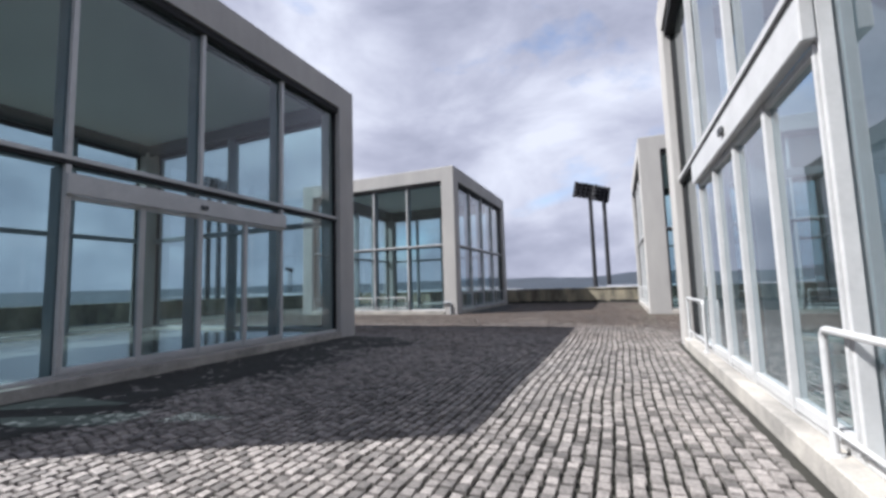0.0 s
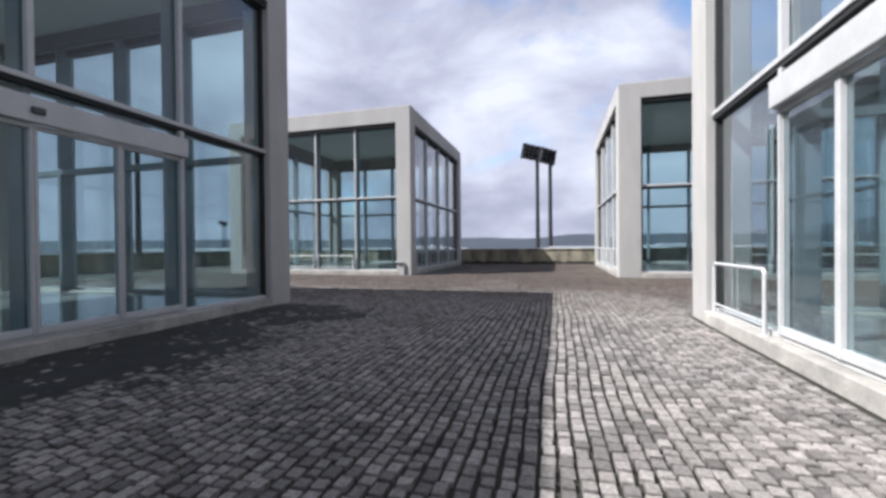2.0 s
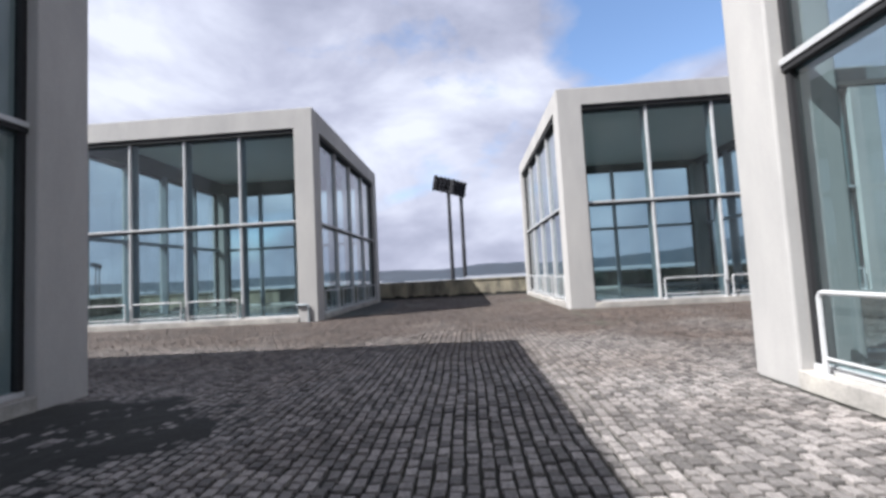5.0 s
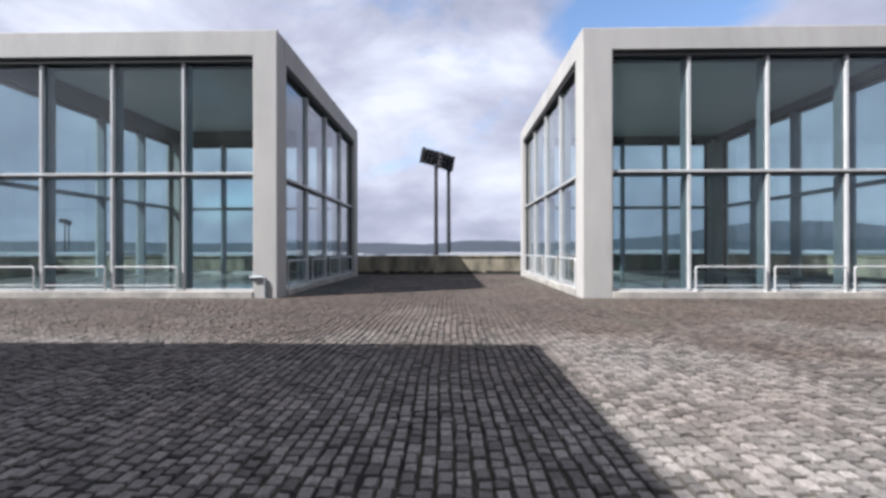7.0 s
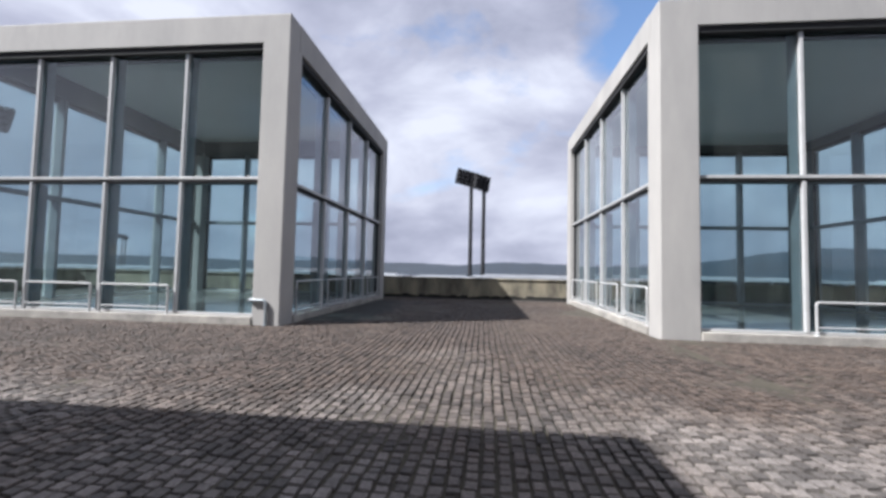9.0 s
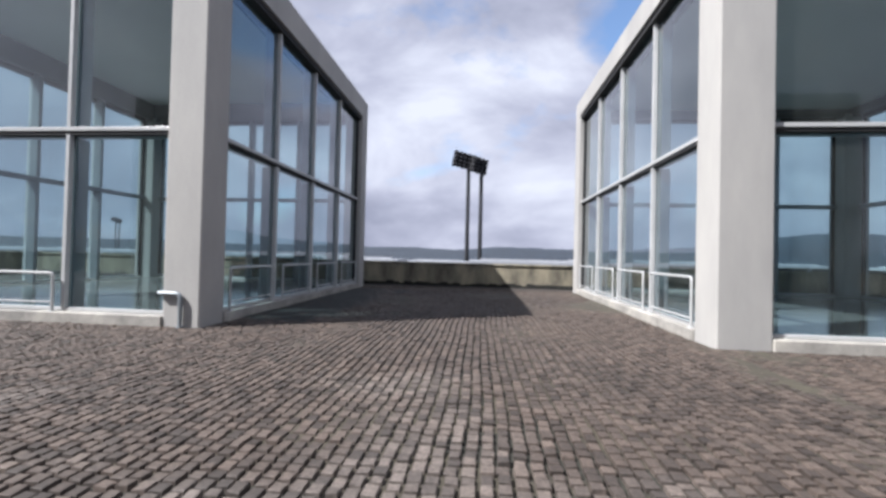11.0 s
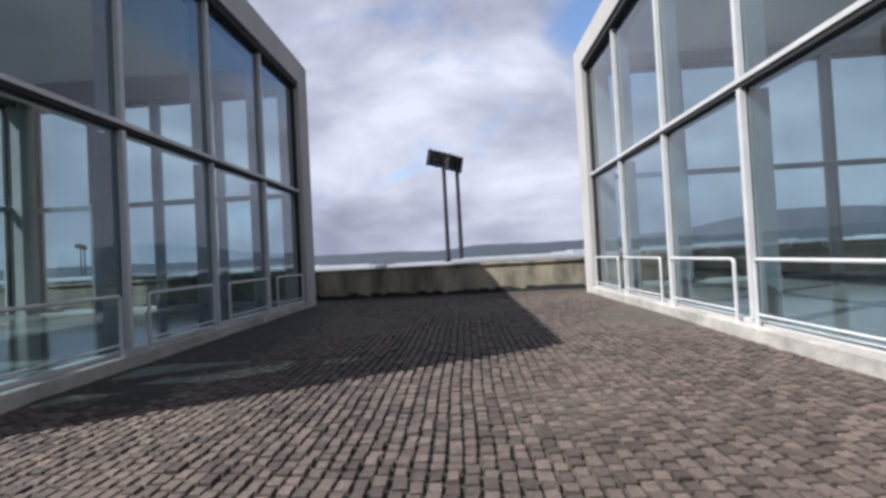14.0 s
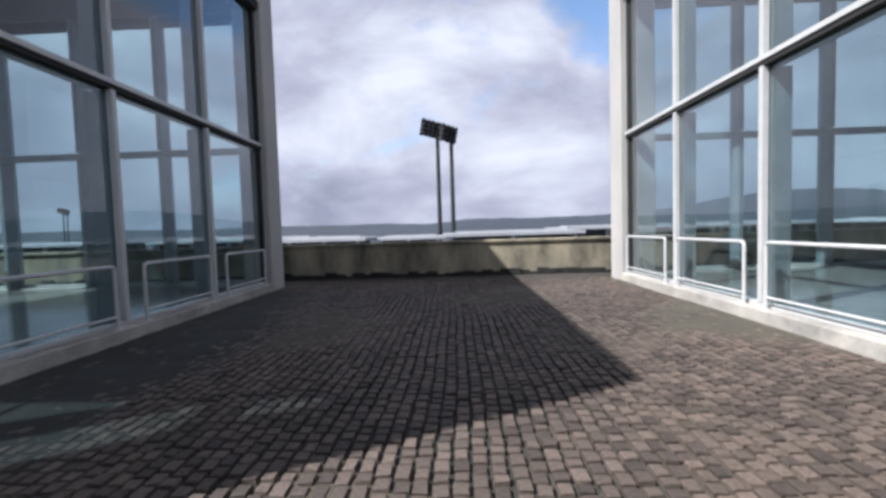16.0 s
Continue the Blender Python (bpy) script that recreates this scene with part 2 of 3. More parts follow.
def land_height(r, a):
    """Height of the land round the terrace: a low plain, a wooded ridge that rises to the north-east, a faint far range."""
    az = (90 - math.degrees(a) + 180) % 360 - 180
    n = noise.fractal(Vector((math.cos(a) * 7, math.sin(a) * 7, 0.3)), 0.9, 2.0, 6)
    trees = noise.noise(Vector((math.cos(a) * 130, math.sin(a) * 130, r * 0.004)))
    ridge = 0.35 + 0.95 / (1 + math.exp(-(az + 3) / 3.0)) + 1.9 * math.exp(-((az - 37) / 9.0) ** 2) + 1.1 * math.exp(-((az - 62) / 16.0) ** 2)
    ridge += 0.22 * n + 0.07 * trees
    far = 0.85 + 0.22 * noise.fractal(Vector((math.cos(a) * 4, math.sin(a) * 4, 5.0)), 0.9, 2.0, 5)
    k = min(1.0, max(0.0, (r - 450) / 700.0))
    near_h = -9.0 + k * (10.3 + 1200 * math.tan(radians(ridge)))
    return near_h if r < 1700 else 1.3 + r * math.tan(radians(far))


verts, faces = [(0, 15, -9.0)], []
RADII = [40, 80, 150, 250, 350, 450, 600, 800, 1000, 1250, 1600, 2200, 3000, 4200]
STEPS = 1440
for r in RADII:
    for k in range(STEPS):
        a = 2 * math.pi * k / STEPS
        verts.append((r * math.cos(a), 15 + r * math.sin(a), land_height(r, a)))
for k in range(STEPS):
    faces.append((0, 1 + k, 1 + (k + 1) % STEPS))
for i in range(len(RADII) - 1):
    for k in range(STEPS):
        a, b = 1 + i * STEPS + k, 1 + i * STEPS + (k + 1) % STEPS
        faces.append((a, a + STEPS, b + STEPS, b))
me = bpy.data.meshes.new("ground")
me.from_pydata(verts, [], faces)
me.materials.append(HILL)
tagged(new("ground", me), "dark green and blue land with wooded hills on the horizon", "ground", kind="structure")

# ---- parapet round the terrace ----
def parapet(name, dims, label):
    ob = new(name)
    tagged(ob, label, "parapet wall", kind="structure")
    x0, x1, y0, y1 = dims
    along_x = (x1 - x0) > (y1 - y0)
    box_part("wall_body", (x0, x1, y0, y1, -0.02, 0.91), PARAPET, ob, 0.02)
    length = (x1 - x0) if along_x else (y1 - y0)
    n = round(length / 2.05)
    for i in range(n):
        a, b = i * length / n + 0.006, (i + 1) * length / n - 0.006
        if along_x:
            d = (x0 + a, x0 + b, y0 - 0.05, y1 + 0.05, 0.914, 0.985)
        else:
            d = (x0 - 0.05, x1 + 0.05, y0 + a, y0 + b, 0.914, 0.985)
        box_part("coping_stone", d, PARAPET, ob, 0.012)
    return ob


parapet("wall_north", (-24.0, 17.0, 29.2, 29.5), "stained weathered concrete parapet along the terrace edge")
parapet("wall_west", (-24.3, -24.0, -12.0, 29.5), "weathered concrete parapet beside the terrace")
parapet("wall_east", (17.0, 17.3, -12.0, 29.5), "weathered concrete parapet beside the terrace")
parapet("wall_south", (-24.0, 17.0, -12.3, -12.0), "weathered concrete parapet beside the terrace")

# dark stone strip along the north parapet foot, coloured for the wall's contact shade
drain = tagged(new("trim"), "dark stone strip along the parapet foot, shade in its colour", "drain", kind="structure")
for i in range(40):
    box_part("drain_stone", (-24 + i * 1.025 + 0.005, -24 + (i + 1) * 1.025 - 0.005, 28.3, 29.19, -0.03, 0.006), SHADE_STONE, drain, 0.01)

# black ragged blocks along the north parapet foot that stand for its shade
rng_foot = random.Random(5)
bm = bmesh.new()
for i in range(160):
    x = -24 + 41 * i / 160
    h, d = rng_foot.uniform(0.07, 0.2), rng_foot.uniform(0.03, 0.12)
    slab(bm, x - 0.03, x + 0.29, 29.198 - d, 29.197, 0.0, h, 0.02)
# near-black colour that stands for shade at the feet of walls
FOOT_SHADE = material("foot_shade_black", (0.013, 0.012, 0.0115), 0.9, grain=40, amount=0.4, stains=1.1, stain_amount=0.4, bump=0.7, warm=(0.9, 1.05, 0.8), distance=0.01)
wall_shade = part("moss", bm, FOOT_SHADE, drain)
tagged(wall_shade, "black ragged strip along the parapet foot, painted shade", kind="stuff")

# ---- glass pavilions ----
TOP, LINTEL, COL, TRANSOM, SILL = 7.2, 6.5, 0.66, 3.30, 0.17
INSET = 0.20


def glazing(u0, u1, v, z0, z1, parent):
    """A pane of glass: its outer face and its four rims, seated in the frame."""
    bm = bmesh.new()
    slab(bm, u0, u1, v, v + 0.012, z0, z1)
    inner = [f for f in bm.faces if f.calc_center_median().y > v + 0.011]
    bmesh.ops.delete(bm, geom=inner, context="FACES_ONLY")
    return part("pane", bm, GLASS, parent)


def pavilion(x0, x1, y0, y1, label, doors=None, lintel=LINTEL, transom_z=TRANSOM, ceiling=6.80, col_x=COL):
    """A square hall: four plastered corner columns, a deep plastered roof edge, glass walls in four bays of two storeys.
    doors: None, or the side ('x0' or 'x1') with its door bays and a white header box."""
    ob = new("glass_pavilion")
    tagged(ob, label, "pavilion", "glass pavilions on the terrace")
    c = COL
    for xa in (x0, x1 - col_x):
        for ya in (y0, y1 - c):
            box_part("column", (xa, xa + col_x, ya, ya + c, -0.02, lintel + 0.02), PLASTER, ob, 0.025, soft="upright")
    # roof edge and roof
    t = 0.5
    box_part("roof_edge", (x0, x1, y0, y0 + t, lintel + 0.02, TOP), PLASTER, ob, 0.025, soft="top")
    box_part("roof_edge", (x0, x1, y1 - t, y1, lintel + 0.02, TOP), PLASTER, ob, 0.025, soft="top")
    box_part("roof_edge", (x0, x0 + t, y0 + t, y1 - t, lintel + 0.02, TOP - 0.003), PLASTER, ob, 0.0)
    box_part("roof_edge", (x1 - t, x1, y0 + t, y1 - t, lintel + 0.02, TOP - 0.003), PLASTER, ob, 0.0)
    box_part("roof", (x0 + t, x1 - t, y0 + t, y1 - t, TOP - 0.07, TOP - 0.02), PLASTER, ob)
    box_part("ceiling_panel", (x0 + t, x1 - t, y0 + t, y1 - t, ceiling, ceiling + 0.04), CEILING, ob)
    box_part("floor_slab", (x0 + c / 2, x1 - c / 2, y0 + c / 2, y1 - c / 2, -0.02, SILL - 0.02), INNER_FLOOR, ob)
    sides = {
        "y0": (Matrix(((1, 0, 0, x0), (0, 1, 0, y0), (0, 0, 1, 0), (0, 0, 0, 1))), x1 - x0),
        "y1": (Matrix(((-1, 0, 0, x1), (0, -1, 0, y1), (0, 0, 1, 0), (0, 0, 0, 1))), x1 - x0),
        "x0": (Matrix(((0, 1, 0, x0), (-1, 0, 0, y1), (0, 0, 1, 0), (0, 0, 0, 1))), y1 - y0),
        "x1": (Matrix(((0, -1, 0, x1), (1, 0, 0, y0), (0, 0, 1, 0), (0, 0, 0, 1))), y1 - y0),
    }
    for side, (m, length) in sides.items():
        c = col_x if side in ("y0", "y1") else COL
        bays = [c + (length - 2 * c) * k / 4 for k in range(5)]

        def piece(name, u0, u1, v0, v1, z0, z1, mat, bevel=0.0, lab=""):
            p = box_part(name, (u0, u1, v0, v1, z0, z1), mat, ob, bevel, lab)
            p.matrix_local = m
            return p

        door_bays = {"x0": (1, 2), "x1": (1, 2)}.get(side, ()) if side == doors else ()
        # added dark lining under the ceiling, for the shade on the lintel's inner face
        piece("ring_beam", t + 0.004, length - t - 0.004, t + 0.003, t + 0.09, lintel - 0.1, ceiling - 0.003, SHADE_BAND, 0.005)
        # plinth with gaps closed by door sills
        piece("plinth", c, length - c, -0.03, 0.5, -0.02, SILL, PLINTH, 0.012)
        # transom; black frame under the lintel and strip under the transom hold painted shade
        piece("head_frame", c, length - c, 0.05, 0.28, lintel - 0.13, lintel + 0.018, SHADE_FRAME)
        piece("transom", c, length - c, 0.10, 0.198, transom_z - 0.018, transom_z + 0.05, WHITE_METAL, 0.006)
        piece("transom_gasket", c, length - c, 0.12, 0.198, transom_z - 0.08, transom_z - 0.02, SHADE_FRAME)
        piece("transom_beam", c, length - c, 0.22, 0.36, transom_z - 0.10, transom_z + 0.045, GREY_METAL, 0.006)
        piece("bottom_frame", c, length - c, 0.13, 0.26, SILL + 0.002, SILL + 0.06, WHITE_METAL, 0.005)
        for k, u in enumerate(bays):
            if 0 < k < 4:
                if not (door_bays and k == 2):
                    piece("mullion", u - 0.035, u + 0.035, 0.11, 0.196, SILL + 0.062, transom_z - 0.082, WHITE_METAL, 0.006)
                piece("mullion", u - 0.035, u + 0.035, 0.11, 0.196, transom_z + 0.052, lintel - 0.132, WHITE_METAL, 0.006)
                piece("post", u - 0.05, u + 0.05, 0.222, 0.48, SILL, transom_z - 0.102, GREY_METAL, 0.006)
                piece("post", u - 0.05, u + 0.05, 0.222, 0.48, transom_z + 0.047, lintel + 0.05, GREY_METAL, 0.006)
            else:
                e = 0.03 if k == 0 else -0.03
                piece("jamb", min(u, u + e * 2), max(u, u + e * 2), 0.15, 0.24, SILL + 0.062, lintel - 0.132, SHADE_FRAME)
        for k in range(4):
            a, b = bays[k] + 0.036, bays[k + 1] - 0.036
            glazing(a, b, INSET, transom_z + 0.051, lintel - 0.131, ob).matrix_local = m
            if k not in door_bays:
                glazing(a, b, INSET, SILL + 0.061, transom_z - 0.081, ob).matrix_local = m
        if door_bays:
            a, b = bays[door_bays[0]], bays[door_bays[-1] + 1]
            header = piece("door_header", a - 0.04, b + 0.04, 0.02, 0.107, transom_z - 0.53, transom_z - 0.22, WHITE_METAL, 0.012, "white sliding door header box")
            for k in door_bays:
                glazing(bays[k] + 0.036, bays[k + 1] - 0.036, INSET, transom_z - 0.40, transom_z - 0.081, ob).matrix_local = m
            z0, z1 = SILL + 0.064, transom_z - 0.532
            for k in range(4):
                u0, u1 = a + (b - a) * k / 4 + 0.003, a + (b - a) * (k + 1) / 4 - 0.003
                leaf = piece("sliding_door", u0 + 0.036, u1 - 0.036, 0.10, 0.19, z0, z0 + 0.09, WHITE_METAL, 0.006, "white framed sliding glass door leaf")
                box_part("top_rail", (u0 + 0.036, u1 - 0.036, 0.10, 0.19, z1 - 0.06, z1), WHITE_METAL, leaf, 0.006)
                for ua in (u0, u1 - 0.035):
                    box_part("stile", (ua, ua + 0.035, 0.09, 0.194, z0, z1), WHITE_METAL, leaf, 0.005)
                glazing(u0 + 0.036, u1 - 0.036, 0.14, z0 + 0.091, z1 - 0.061, leaf)
            box_part("door_sensor", ((a + b) / 2 - 0.07, (a + b) / 2 + 0.07, -0.02, 0.018, transom_z - 0.43, transom_z - 0.35), DARK_METAL, header, 0.01, "small black door sensor")
    return ob


L_X, R_X, WIDE, DEEP = -7.21, 0.95, 9.2, 9.6
NEAR_L, NEAR_R, FAR_L, FAR_R = 0.33, 0.24, 18.21, 18.30
FAR_R_DEEP = 9.88
R2_X = R_X + 0.07
pav_1 = pavilion(L_X - WIDE, L_X, NEAR_L, NEAR_L + DEEP, "white plastered pavilion with two-storey glass walls and sliding doors", doors="x1")
pav_2 = pavilion(R2_X, R2_X + WIDE, NEAR_R, NEAR_R + DEEP, "white plastered pavilion with two-storey glass walls and sliding doors", doors="x0")
pav_3 = pavilion(L_X - WIDE, L_X, FAR_L, FAR_L + DEEP, "white plastered empty pavilion with shaded glass wall near the parapet", transom_z=3.34, ceiling=7.08)
pav_4 = pavilion(R_X, R_X + WIDE + 0.70, FAR_R, FAR_R + FAR_R_DEEP, "white plastered empty pavilion with tall glass walls near the parapet", lintel=6.6, transom_z=3.38, ceiling=6.82, col_x=0.80)


# ---- tubular rails ----
def rail(p, q, height, label="white tubular steel guard rail before the glazing"):
    """An inverted U of steel tube between two feet, with a bottom bar."""
    p, q, mat = Vector(p), Vector(q), WHITE_METAL
    ob = new("guard_rail")
    ob.location = p
    tagged(ob, label, "guard rail", "white guard rails")
    d = q - p
    e = d.normalized()
    up = Vector((0, 0, 1))
    bend, line = 0.06, []
    line.append(Vector((0, 0, 0)))
    for k in range(5):
        a = k * math.pi / 8
        line.append(up * (height - bend + bend * math.sin(a)) + e * (bend - bend * math.cos(a)))
    for k in range(5):
        a = math.pi / 2 - k * math.pi / 8
        line.append(up * (height - bend + bend * math.sin(a)) + d - e * (bend - bend * math.cos(a)))
    line.append(d.copy())
    bm = bmesh.new()
    tube(bm, line, 0.024)
    hoop = part("hoop", bm, mat, ob)
    bm = bmesh.new()
    tube(bm, [up * 0.16 + e * 0.02, up * 0.16 + d - e * 0.02], 0.016, 8)
    part("bottom_bar", bm, mat, ob)
    for f in (Vector(), d):
        bm = bmesh.new()
        bmesh.ops.create_cone(bm, segments=12, radius1=0.055, radius2=0.05, depth=0.012, cap_ends=True, matrix=Matrix.Translation(f + up * 0.006))
        part("foot_plate", bm, mat, hoop)
    return ob


BAY_Y, BAY_Y4, BAY_X = (DEEP - 2 * COL) / 4, (FAR_R_DEEP - 2 * COL) / 4, (WIDE + 0.70 - 2 * 0.80) / 4
for k in (0, 3):
    ya = NEAR_R + COL + k * BAY_Y
    rail((R2_X + 0.05, ya + 0.2, SILL), (R2_X + 0.05, ya + BAY_Y + (0.2 if k == 0 else -0.25), SILL), 0.78)
for k in range(4):
    ya = FAR_R + COL + k * BAY_Y4
    rail((R_X + 0.05, ya + 0.2, SILL), (R_X + 0.05, ya + BAY_Y4 - 0.2, SILL), 0.86)
for k in range(1, 4):
    xa = R_X + 0.80 + k * BAY_X
    rail((xa + 0.12, FAR_R + 0.05, SILL), (xa + BAY_X - 0.12, FAR_R + 0.05, SILL), 0.66)
for k in range(4):
    ya = FAR_L + COL + k * BAY_Y
    rail((L_X - 0.05, ya + 0.25, SILL), (L_X - 0.05, ya + BAY_Y - 0.25, SILL), 0.8)
BAY_X3 = (WIDE - 2 * COL) / 4
for k in range(3):
    xa = L_X - WIDE + COL + k * BAY_X3
    rail((xa + 0.12, FAR_L + 0.05, SILL), (xa + BAY_X3 - 0.12, FAR_L + 0.05, SILL), 0.66)


def drain_pipe(x, y):
    """A bent steel pipe that comes out beside the column, runs along its face and turns down to the paving."""
    ob = new("drain_pipe")
    ob.location = (x, y, 0)
    tagged(ob, "bent grey steel drain pipe beside the pavilion column", "pipe")
    line = [Vector((-0.42, 0.16, 0.56)), Vector((-0.42, 0.0, 0.56)), Vector((-0.38, -0.05, 0.56)), Vector((-0.09, -0.05, 0.56))]
    for k in range(1, 6):
        a = k * math.pi / 10
        line.append(Vector((-0.09 + 0.09 * math.sin(a), -0.05, 0.47 + 0.09 * math.cos(a))))
    line.append(Vector((0, -0.05, 0.0)))
    bm = bmesh.new()
    tube(bm, line, 0.036, 12)
    pipe = part("pipe", bm, GREY_METAL, ob)
    bm = bmesh.new()
    bmesh.ops.create_cone(bm, segments=14, radius1=0.055, radius2=0.05, depth=0.03, cap_ends=True, matrix=Matrix.Translation((0, -0.05, 0.016)))
    part("collar", bm, GREY_METAL, pipe)
    return ob


drain_pipe(L_X - 0.3, FAR_L)


# ---- low halls and the floodlight mast beyond the terrace ----
def far_hall(x0, x1, y, top, deep):
    """A long low hall far off: dark walls, a white sheet roof with a fascia, a row of columns before it."""
    ob = new("far_hall")
    tagged(ob, "long low hall with a white sheet roof and dark walls", "hall", "low halls beyond the terrace")
    # near-black wall colour holds the shade of the recess under the roof
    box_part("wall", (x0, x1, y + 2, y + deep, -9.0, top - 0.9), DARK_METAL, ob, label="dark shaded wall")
    bm = bmesh.new()
    slab(bm, x0 - 1.5, x1 + 1.5, y - 1, y + deep + 1, top - 0.8, top - 0.15)
    slab(bm, x0 + 1.0, x1 - 1.0, y + deep * 0.35, y + deep * 0.65, top - 0.149, top + 0.25)
    part("roof", bm, ROOF_WHITE, ob, "white sheet metal roof")
    n = max(3, round((x1 - x0) / 8))
    for k in range(n):
        u = x0 + (x1 - x0 - 0.7) * k / (n - 1)
        box_part("column", (u, u + 0.7, y, y + 0.7, -9.0, top - 0.8), ROOF_WHITE, ob)
    return ob


for x0, x1, y, top, deep in ((-210, -158, 140, 0.3, 22), (-150, -96, 118, 0.5, 22), (-88, -45, 132, 0.2, 20), (-40, -24, 108, 0.1, 12), (-22, -7, 120, -0.3, 14), (-4, 22, 104, 0.4, 14), (27, 90, 126, 0.9, 24), (97, 170, 112, 0.8, 24)):
    far_hall(x0, x1, y, top, deep)


def floodlight_mast(x, y):
    ob = new("floodlight_mast")
    ob.location = (x, y, -9.0)
    tagged(ob, "dark twin-pole stadium floodlight mast with a tilted lamp bank", "floodlight mast", "stadium floodlight masts")
    for dx in (-2.45, 2.45):
        bm = bmesh.new()
        bmesh.ops.create_cone(bm, segments=16, radius1=0.85, radius2=0.68, depth=43.6, cap_ends=True, matrix=Matrix.Translation((dx, 0, 21.8)))
        part("pole", bm, MAST_METAL, ob)
    bm = bmesh.new()
    bmesh.ops.create_cone(bm, segments=12, radius1=0.85, radius2=0.5, depth=1.2, cap_ends=True, matrix=Matrix.Rotation(radians(75), 4, "X"))
    head = mesh_of("lamp_head", bm, MAST_METAL)
    for cx, cz, wide, count, yaw in ((-4.3, 46.5, 8.6, 5, 20), (1.5, 44.6, 6.8, 4, 30)):
        half = wide / 2
        bm = bmesh.new()
        for z in (-2.25, -0.75, 0.75, 2.25):
            slab(bm, -half, half, -0.2, 0.2, z - 0.55, z + 0.55)
        for u in (-half + 0.5, 0.0, half - 0.5):
            slab(bm, u - 0.2, u + 0.2, 0.22, 0.5, -3.2, 3.2)
        slab(bm, -half + 0.1, half - 0.1, 0.6, 0.8, -2.8, 2.8)
        lamps = part("lamp_frame", bm, MAST_METAL, ob)
        lamps.matrix_local = pose(cx, 0, cz, 0, 11, yaw)
        for i in range(count):
            for j in range(4):
                h = new("lamp_head", head)
                h.parent = lamps
                h.matrix_local = pose(-half + wide * (i + 0.5) / count, -0.75, -2.25 + j * 1.5)
    return ob


floodlight_mast(-6.0, 170.0)
floodlight_mast(-121.0, 95.0)
floodlight_mast(-480.0, 515.0)

# ---- granite setts ----
def sett_fields():
    """Setts laid in courses that run along y: rows of (x, y, half width, half length, height)."""
    rng = np.random.default_rng(7)
    rows = []
    zones = [(L_X + 0.03, R_X - 0.03, -3.0, 28.28, 0.104), (L_X - 12.0, L_X + 0.03, NEAR_L + DEEP + 0.03, FAR_L - 0.03, 0.104),
             (R_X - 0.03, R_X + 12.0, NEAR_R + DEEP + 0.03, FAR_R - 0.03, 0.104), (L_X - WIDE - 3.0, L_X + 0.03, FAR_L + DEEP + 0.03, 28.28, 0.104),
             (R_X - 0.03, R_X + WIDE + 3.0, FAR_R + FAR_R_DEEP + 0.03, 28.28, 0.104)]
    for x0, x1, y0, y1, pitch in zones:
        n = int((x1 - x0) / pitch)
        for i in range(n):
            y = y0 - rng.uniform(0, 0.1)
            cx = x0 + (i + 0.5) * (x1 - x0) / n
            while y < y1:
                ln = rng.uniform(0.088, 0.135)
                rows.append((cx + rng.normal(0, 0.004), y + ln / 2, pitch / 2 - rng.uniform(0.010, 0.018), ln / 2 - rng.uniform(0.009, 0.016), rng.normal(0, 0.004), rng.normal(0, 0.035)))
                y += ln
    return np.array(rows)


SETTS = sett_fields()
wob = 0.015 * np.sin(SETTS[:, 1] * 0.9) + 0.01 * np.sin(SETTS[:, 1] * 2.3 + SETTS[:, 0])
SETTS[:, 0] += np.where((SETTS[:, 0] > L_X + 0.2) & (SETTS[:, 0] < R_X - 0.2), wob, 0)

SHAPE = np.array([(-1, -1, 0), (1, -1, 0), (1, 1, 0), (-1, 1, 0), (-1, -1, 1), (1, -1, 1), (1, 1, 1), (-1, 1, 1), (-0.9, -0.9, 2), (0.9, -0.9, 2), (0.9, 0.9, 2), (-0.9, 0.9, 2)], float)
QUADS = np.array([(0, 1, 5, 4), (1, 2, 6, 5), (2, 3, 7, 6), (3, 0, 4, 7), (4, 5, 9, 8), (5, 6, 10, 9), (6, 7, 11, 10), (7, 4, 8, 11), (8, 9, 10, 11)])
LEVEL = np.array([-0.04, -0.005, 0.0])


def sett_mesh(name, rows, rng, local=False):
    n = len(rows)
    jit = rng.uniform(-0.07, 0.07, (n, 12, 2))
    p = SHAPE[None, :, :2] * (1 + jit * np.where(SHAPE[:, 2] > 1, 1.3, 1.0)[None, :, None]) * rows[:, None, 2:4]
    c, s = np.cos(rows[:, 5])[:, None], np.sin(rows[:, 5])[:, None]
    x = p[:, :, 0] * c - p[:, :, 1] * s + (0 if local else rows[:, None, 0])
    y = p[:, :, 0] * s + p[:, :, 1] * c + (0 if local else rows[:, None, 1])
    z = LEVEL[SHAPE[:, 2].astype(int)][None, :] + np.where(SHAPE[None, :, 2] > 0, rows[:, None, 4], 0) + rng.normal(0, 0.0015, (n, 12))
    co = np.stack((x, y, z), -1).reshape(-1, 3)
    fa = (QUADS[None] + 12 * np.arange(n)[:, None, None]).reshape(-1, 4)
    me = bpy.data.meshes.new(name)
    me.vertices.add(len(co))
    me.vertices.foreach_set("co", co.ravel())
    me.loops.add(fa.size)
    me.loops.foreach_set("vertex_index", fa.ravel().astype(np.int32))
    me.polygons.add(len(fa))
    me.polygons.foreach_set("loop_start", np.arange(0, fa.size, 4, dtype=np.int32))
    me.polygons.foreach_set("use_smooth", np.zeros(len(fa), dtype=bool))
    me.update(calc_edges=True)
    me.materials.append(SETT)
    return me


# trodden earth that half buries the setts in patches
SOIL = material("brown_soil", (0.048, 0.039, 0.031), 0.95, grain=45, amount=0.35, stains=1.3, stain_amount=0.35, bump=0.6, warm=(0.9, 1.0, 0.75), distance=0.008)


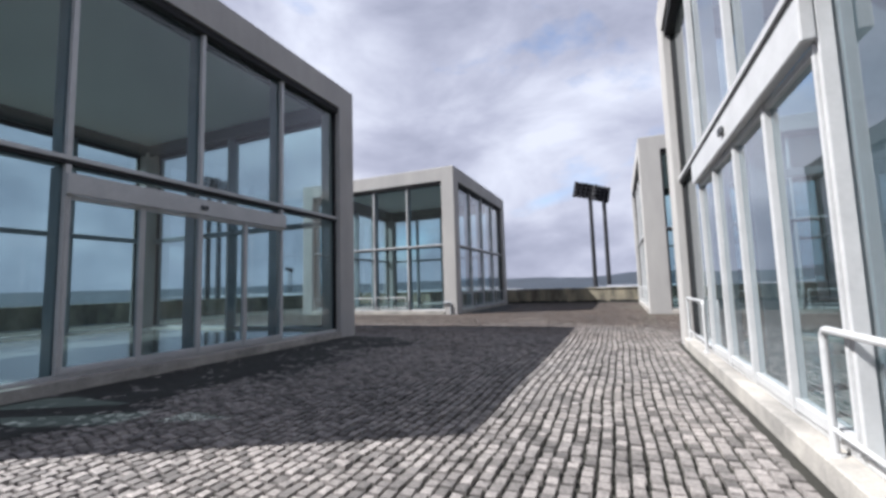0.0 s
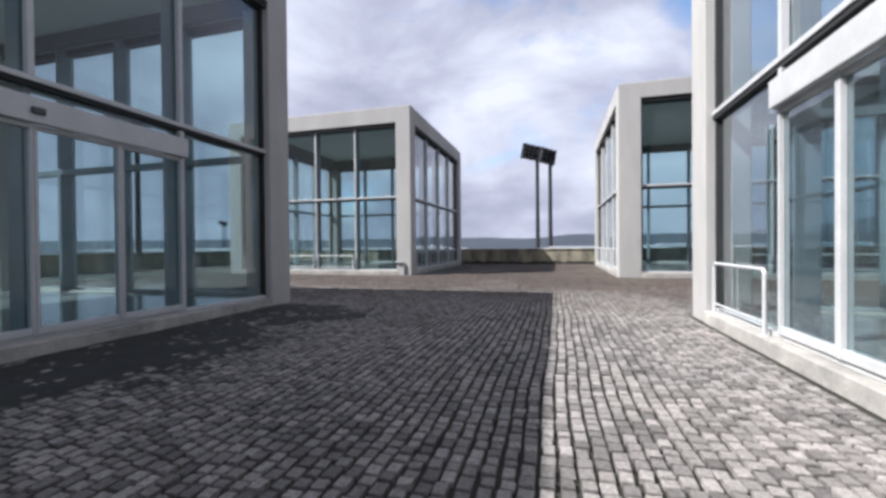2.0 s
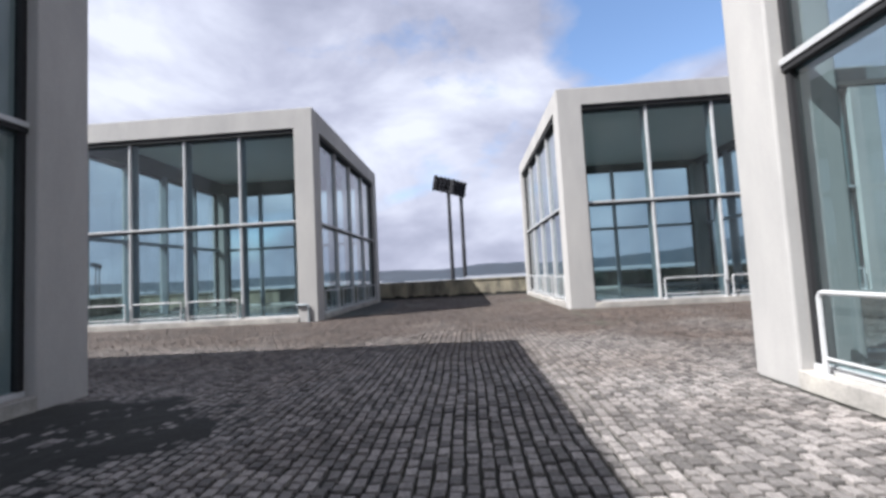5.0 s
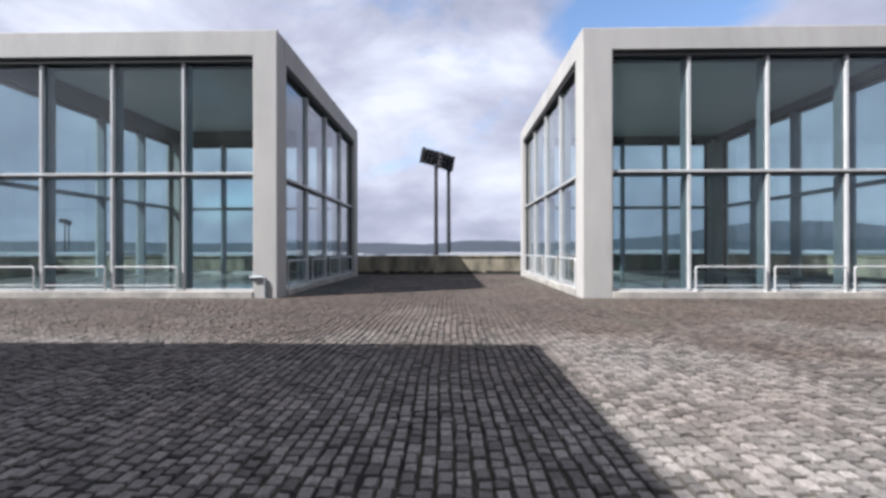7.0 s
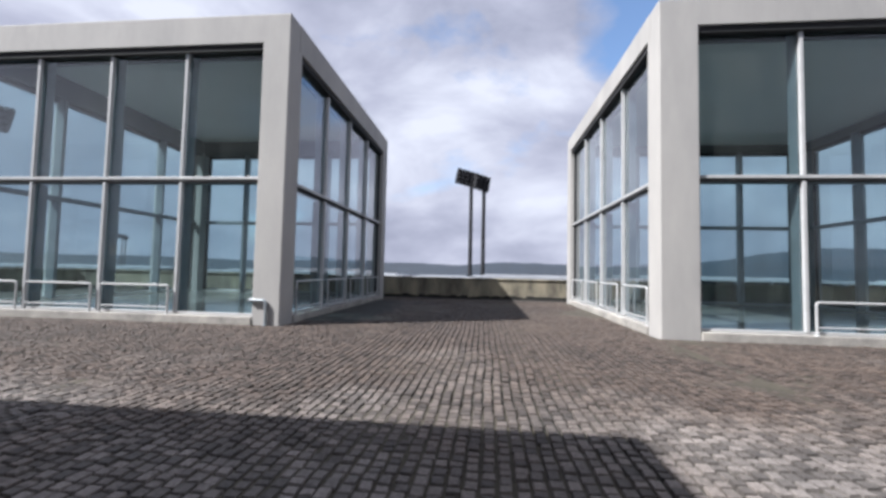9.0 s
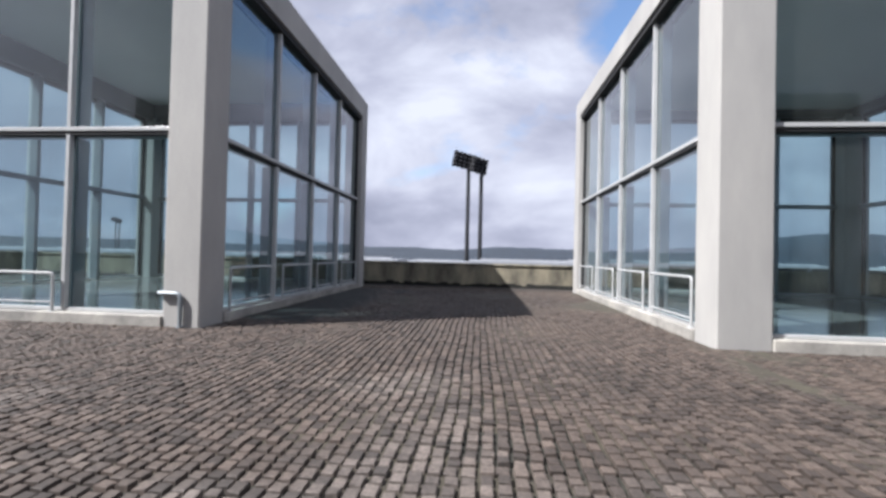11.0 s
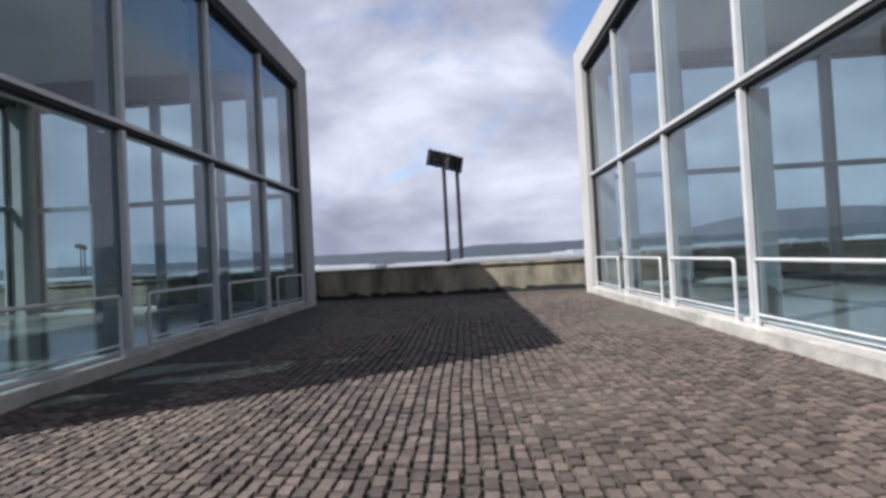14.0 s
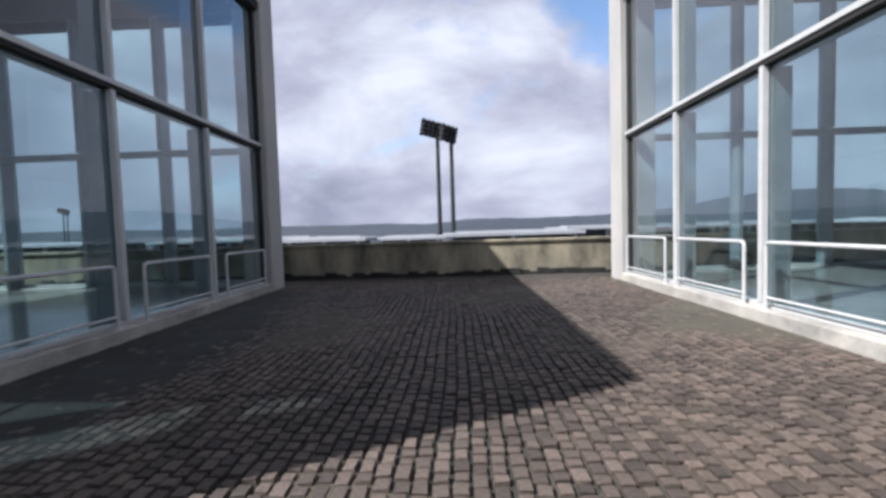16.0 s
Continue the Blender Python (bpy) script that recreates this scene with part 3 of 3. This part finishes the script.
def soil_sheet(x0, x1, y0, y1, fade):
    """A sheet of earth just under the tops of the setts: it comes up in patches, and along the foot of the walls."""
    nx, ny = int((x1 - x0) / 0.075), int((y1 - y0) / 0.075)
    verts, faces = [], []
    for j in range(ny):
        for i in range(nx):
            x, y = x0 + (x1 - x0) * i / (nx - 1), y0 + (y1 - y0) * j / (ny - 1)
            big = noise.fractal(Vector((x * 0.45, y * 0.45, 3.0)), 0.8, 2.0, 4)
            fine = noise.noise(Vector((x * 6, y * 6, 1.0)))
            edge = min(1.0, max(0.0, (y - 9.0) / 4.0)) if fade else 1.0
            foot = min(x - x0, x1 - x) if fade else y1 - y
            rim = 0.016 * max(0.0, 1 - foot / (0.5 + 0.25 * big))
            # more brown earth past y 20.5, which also stands for the deep shade there
            deep = min(1.0, max(0.0, (y - 20.5) / 2.0)) * (0.010 + 0.008 * max(-0.5, min(1.0, big * 2)))
            z = -0.030 + deep + edge * (0.020 * max(-0.6, min(1.0, big * 1.6 - 0.22)) + 0.004 * fine + 0.004 + rim)
            verts.append((x, y, min(z, 0.005)))
    for j in range(ny - 1):
        for i in range(nx - 1):
            a = j * nx + i
            faces.append((a, a + 1, a + nx + 1, a + nx))
    me = bpy.data.meshes.new("soil")
    me.from_pydata(verts, [], faces)
    me.polygons.foreach_set("use_smooth", [True] * len(faces))
    me.materials.append(SOIL)
    ob = tagged(new("soil", me), "brown trodden soil and moss between worn setts", kind="stuff")
    ob.parent = floor


def shade_strip(x0, x1, y0, y1, spread):
    """Painted shade: a dark sheet over the setts from the foot of a wall at x0, ragged at its far edge."""
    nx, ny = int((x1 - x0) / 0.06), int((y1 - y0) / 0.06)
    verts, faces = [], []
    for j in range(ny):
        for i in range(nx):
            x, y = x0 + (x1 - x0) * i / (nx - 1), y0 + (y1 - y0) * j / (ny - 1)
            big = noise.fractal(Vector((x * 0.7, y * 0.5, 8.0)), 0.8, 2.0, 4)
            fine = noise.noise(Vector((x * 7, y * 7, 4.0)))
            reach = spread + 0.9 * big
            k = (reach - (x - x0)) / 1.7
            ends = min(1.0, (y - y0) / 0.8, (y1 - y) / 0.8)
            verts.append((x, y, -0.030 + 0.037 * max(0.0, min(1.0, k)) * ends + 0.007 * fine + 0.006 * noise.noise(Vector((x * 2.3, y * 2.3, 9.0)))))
    for j in range(ny - 1):
        for i in range(nx - 1):
            a = j * nx + i
            faces.append((a, a + 1, a + nx + 1, a + nx))
    me = bpy.data.meshes.new("moss")
    me.from_pydata(verts, [], faces)
    me.polygons.foreach_set("use_smooth", [True] * len(faces))
    me.materials.append(FOOT_SHADE)
    ob = tagged(new("moss", me), "dark sheet over setts at the pavilion foot, painted shade", kind="stuff")
    ob.parent = floor


# ground shade laid as dark sheets beside the two left pavilions
shade_strip(L_X + 0.032, L_X + 4.4, NEAR_L - 1.2, NEAR_L + DEEP + 0.3, 3.2)
shade_strip(L_X + 0.032, L_X + 4.4, FAR_L + 0.5, FAR_L + DEEP - 0.2, 2.8)
soil_sheet(L_X + 0.02, R_X - 0.02, 9.0, 28.28, True)
soil_sheet(L_X - 9.0, L_X + 0.02, 11.0, FAR_L - 0.04, False)
soil_sheet(R_X - 0.02, R_X + 9.0, 11.0, FAR_R - 0.04, False)

rng = np.random.default_rng(11)
near = (np.abs(SETTS[:, 0] + 2.7) < 0.9) & (np.abs(SETTS[:, 1] - 20.0) < 0.95)
single = np.nonzero(near)[0][:300]
rest = np.ones(len(SETTS), bool)
rest[single] = False
bed = new("setts", sett_mesh("setts", SETTS[rest], rng))
bed.parent = floor
tagged(bed, "worn grey granite setts laid in courses", kind="stuff")
shapes = [sett_mesh("sett", np.array([[0, 0, 0.044, 0.048, 0, 0]]), rng, True) for k in range(12)]
for i in single:
    x, y, hw, hl, dz, turn = SETTS[i]
    ob = new("sett", shapes[i % 12])
    ob.parent = floor
    ob.location, ob.rotation_euler, ob.scale = (x, y, dz), (0, 0, turn), (hw / 0.044, hl / 0.048, 1)
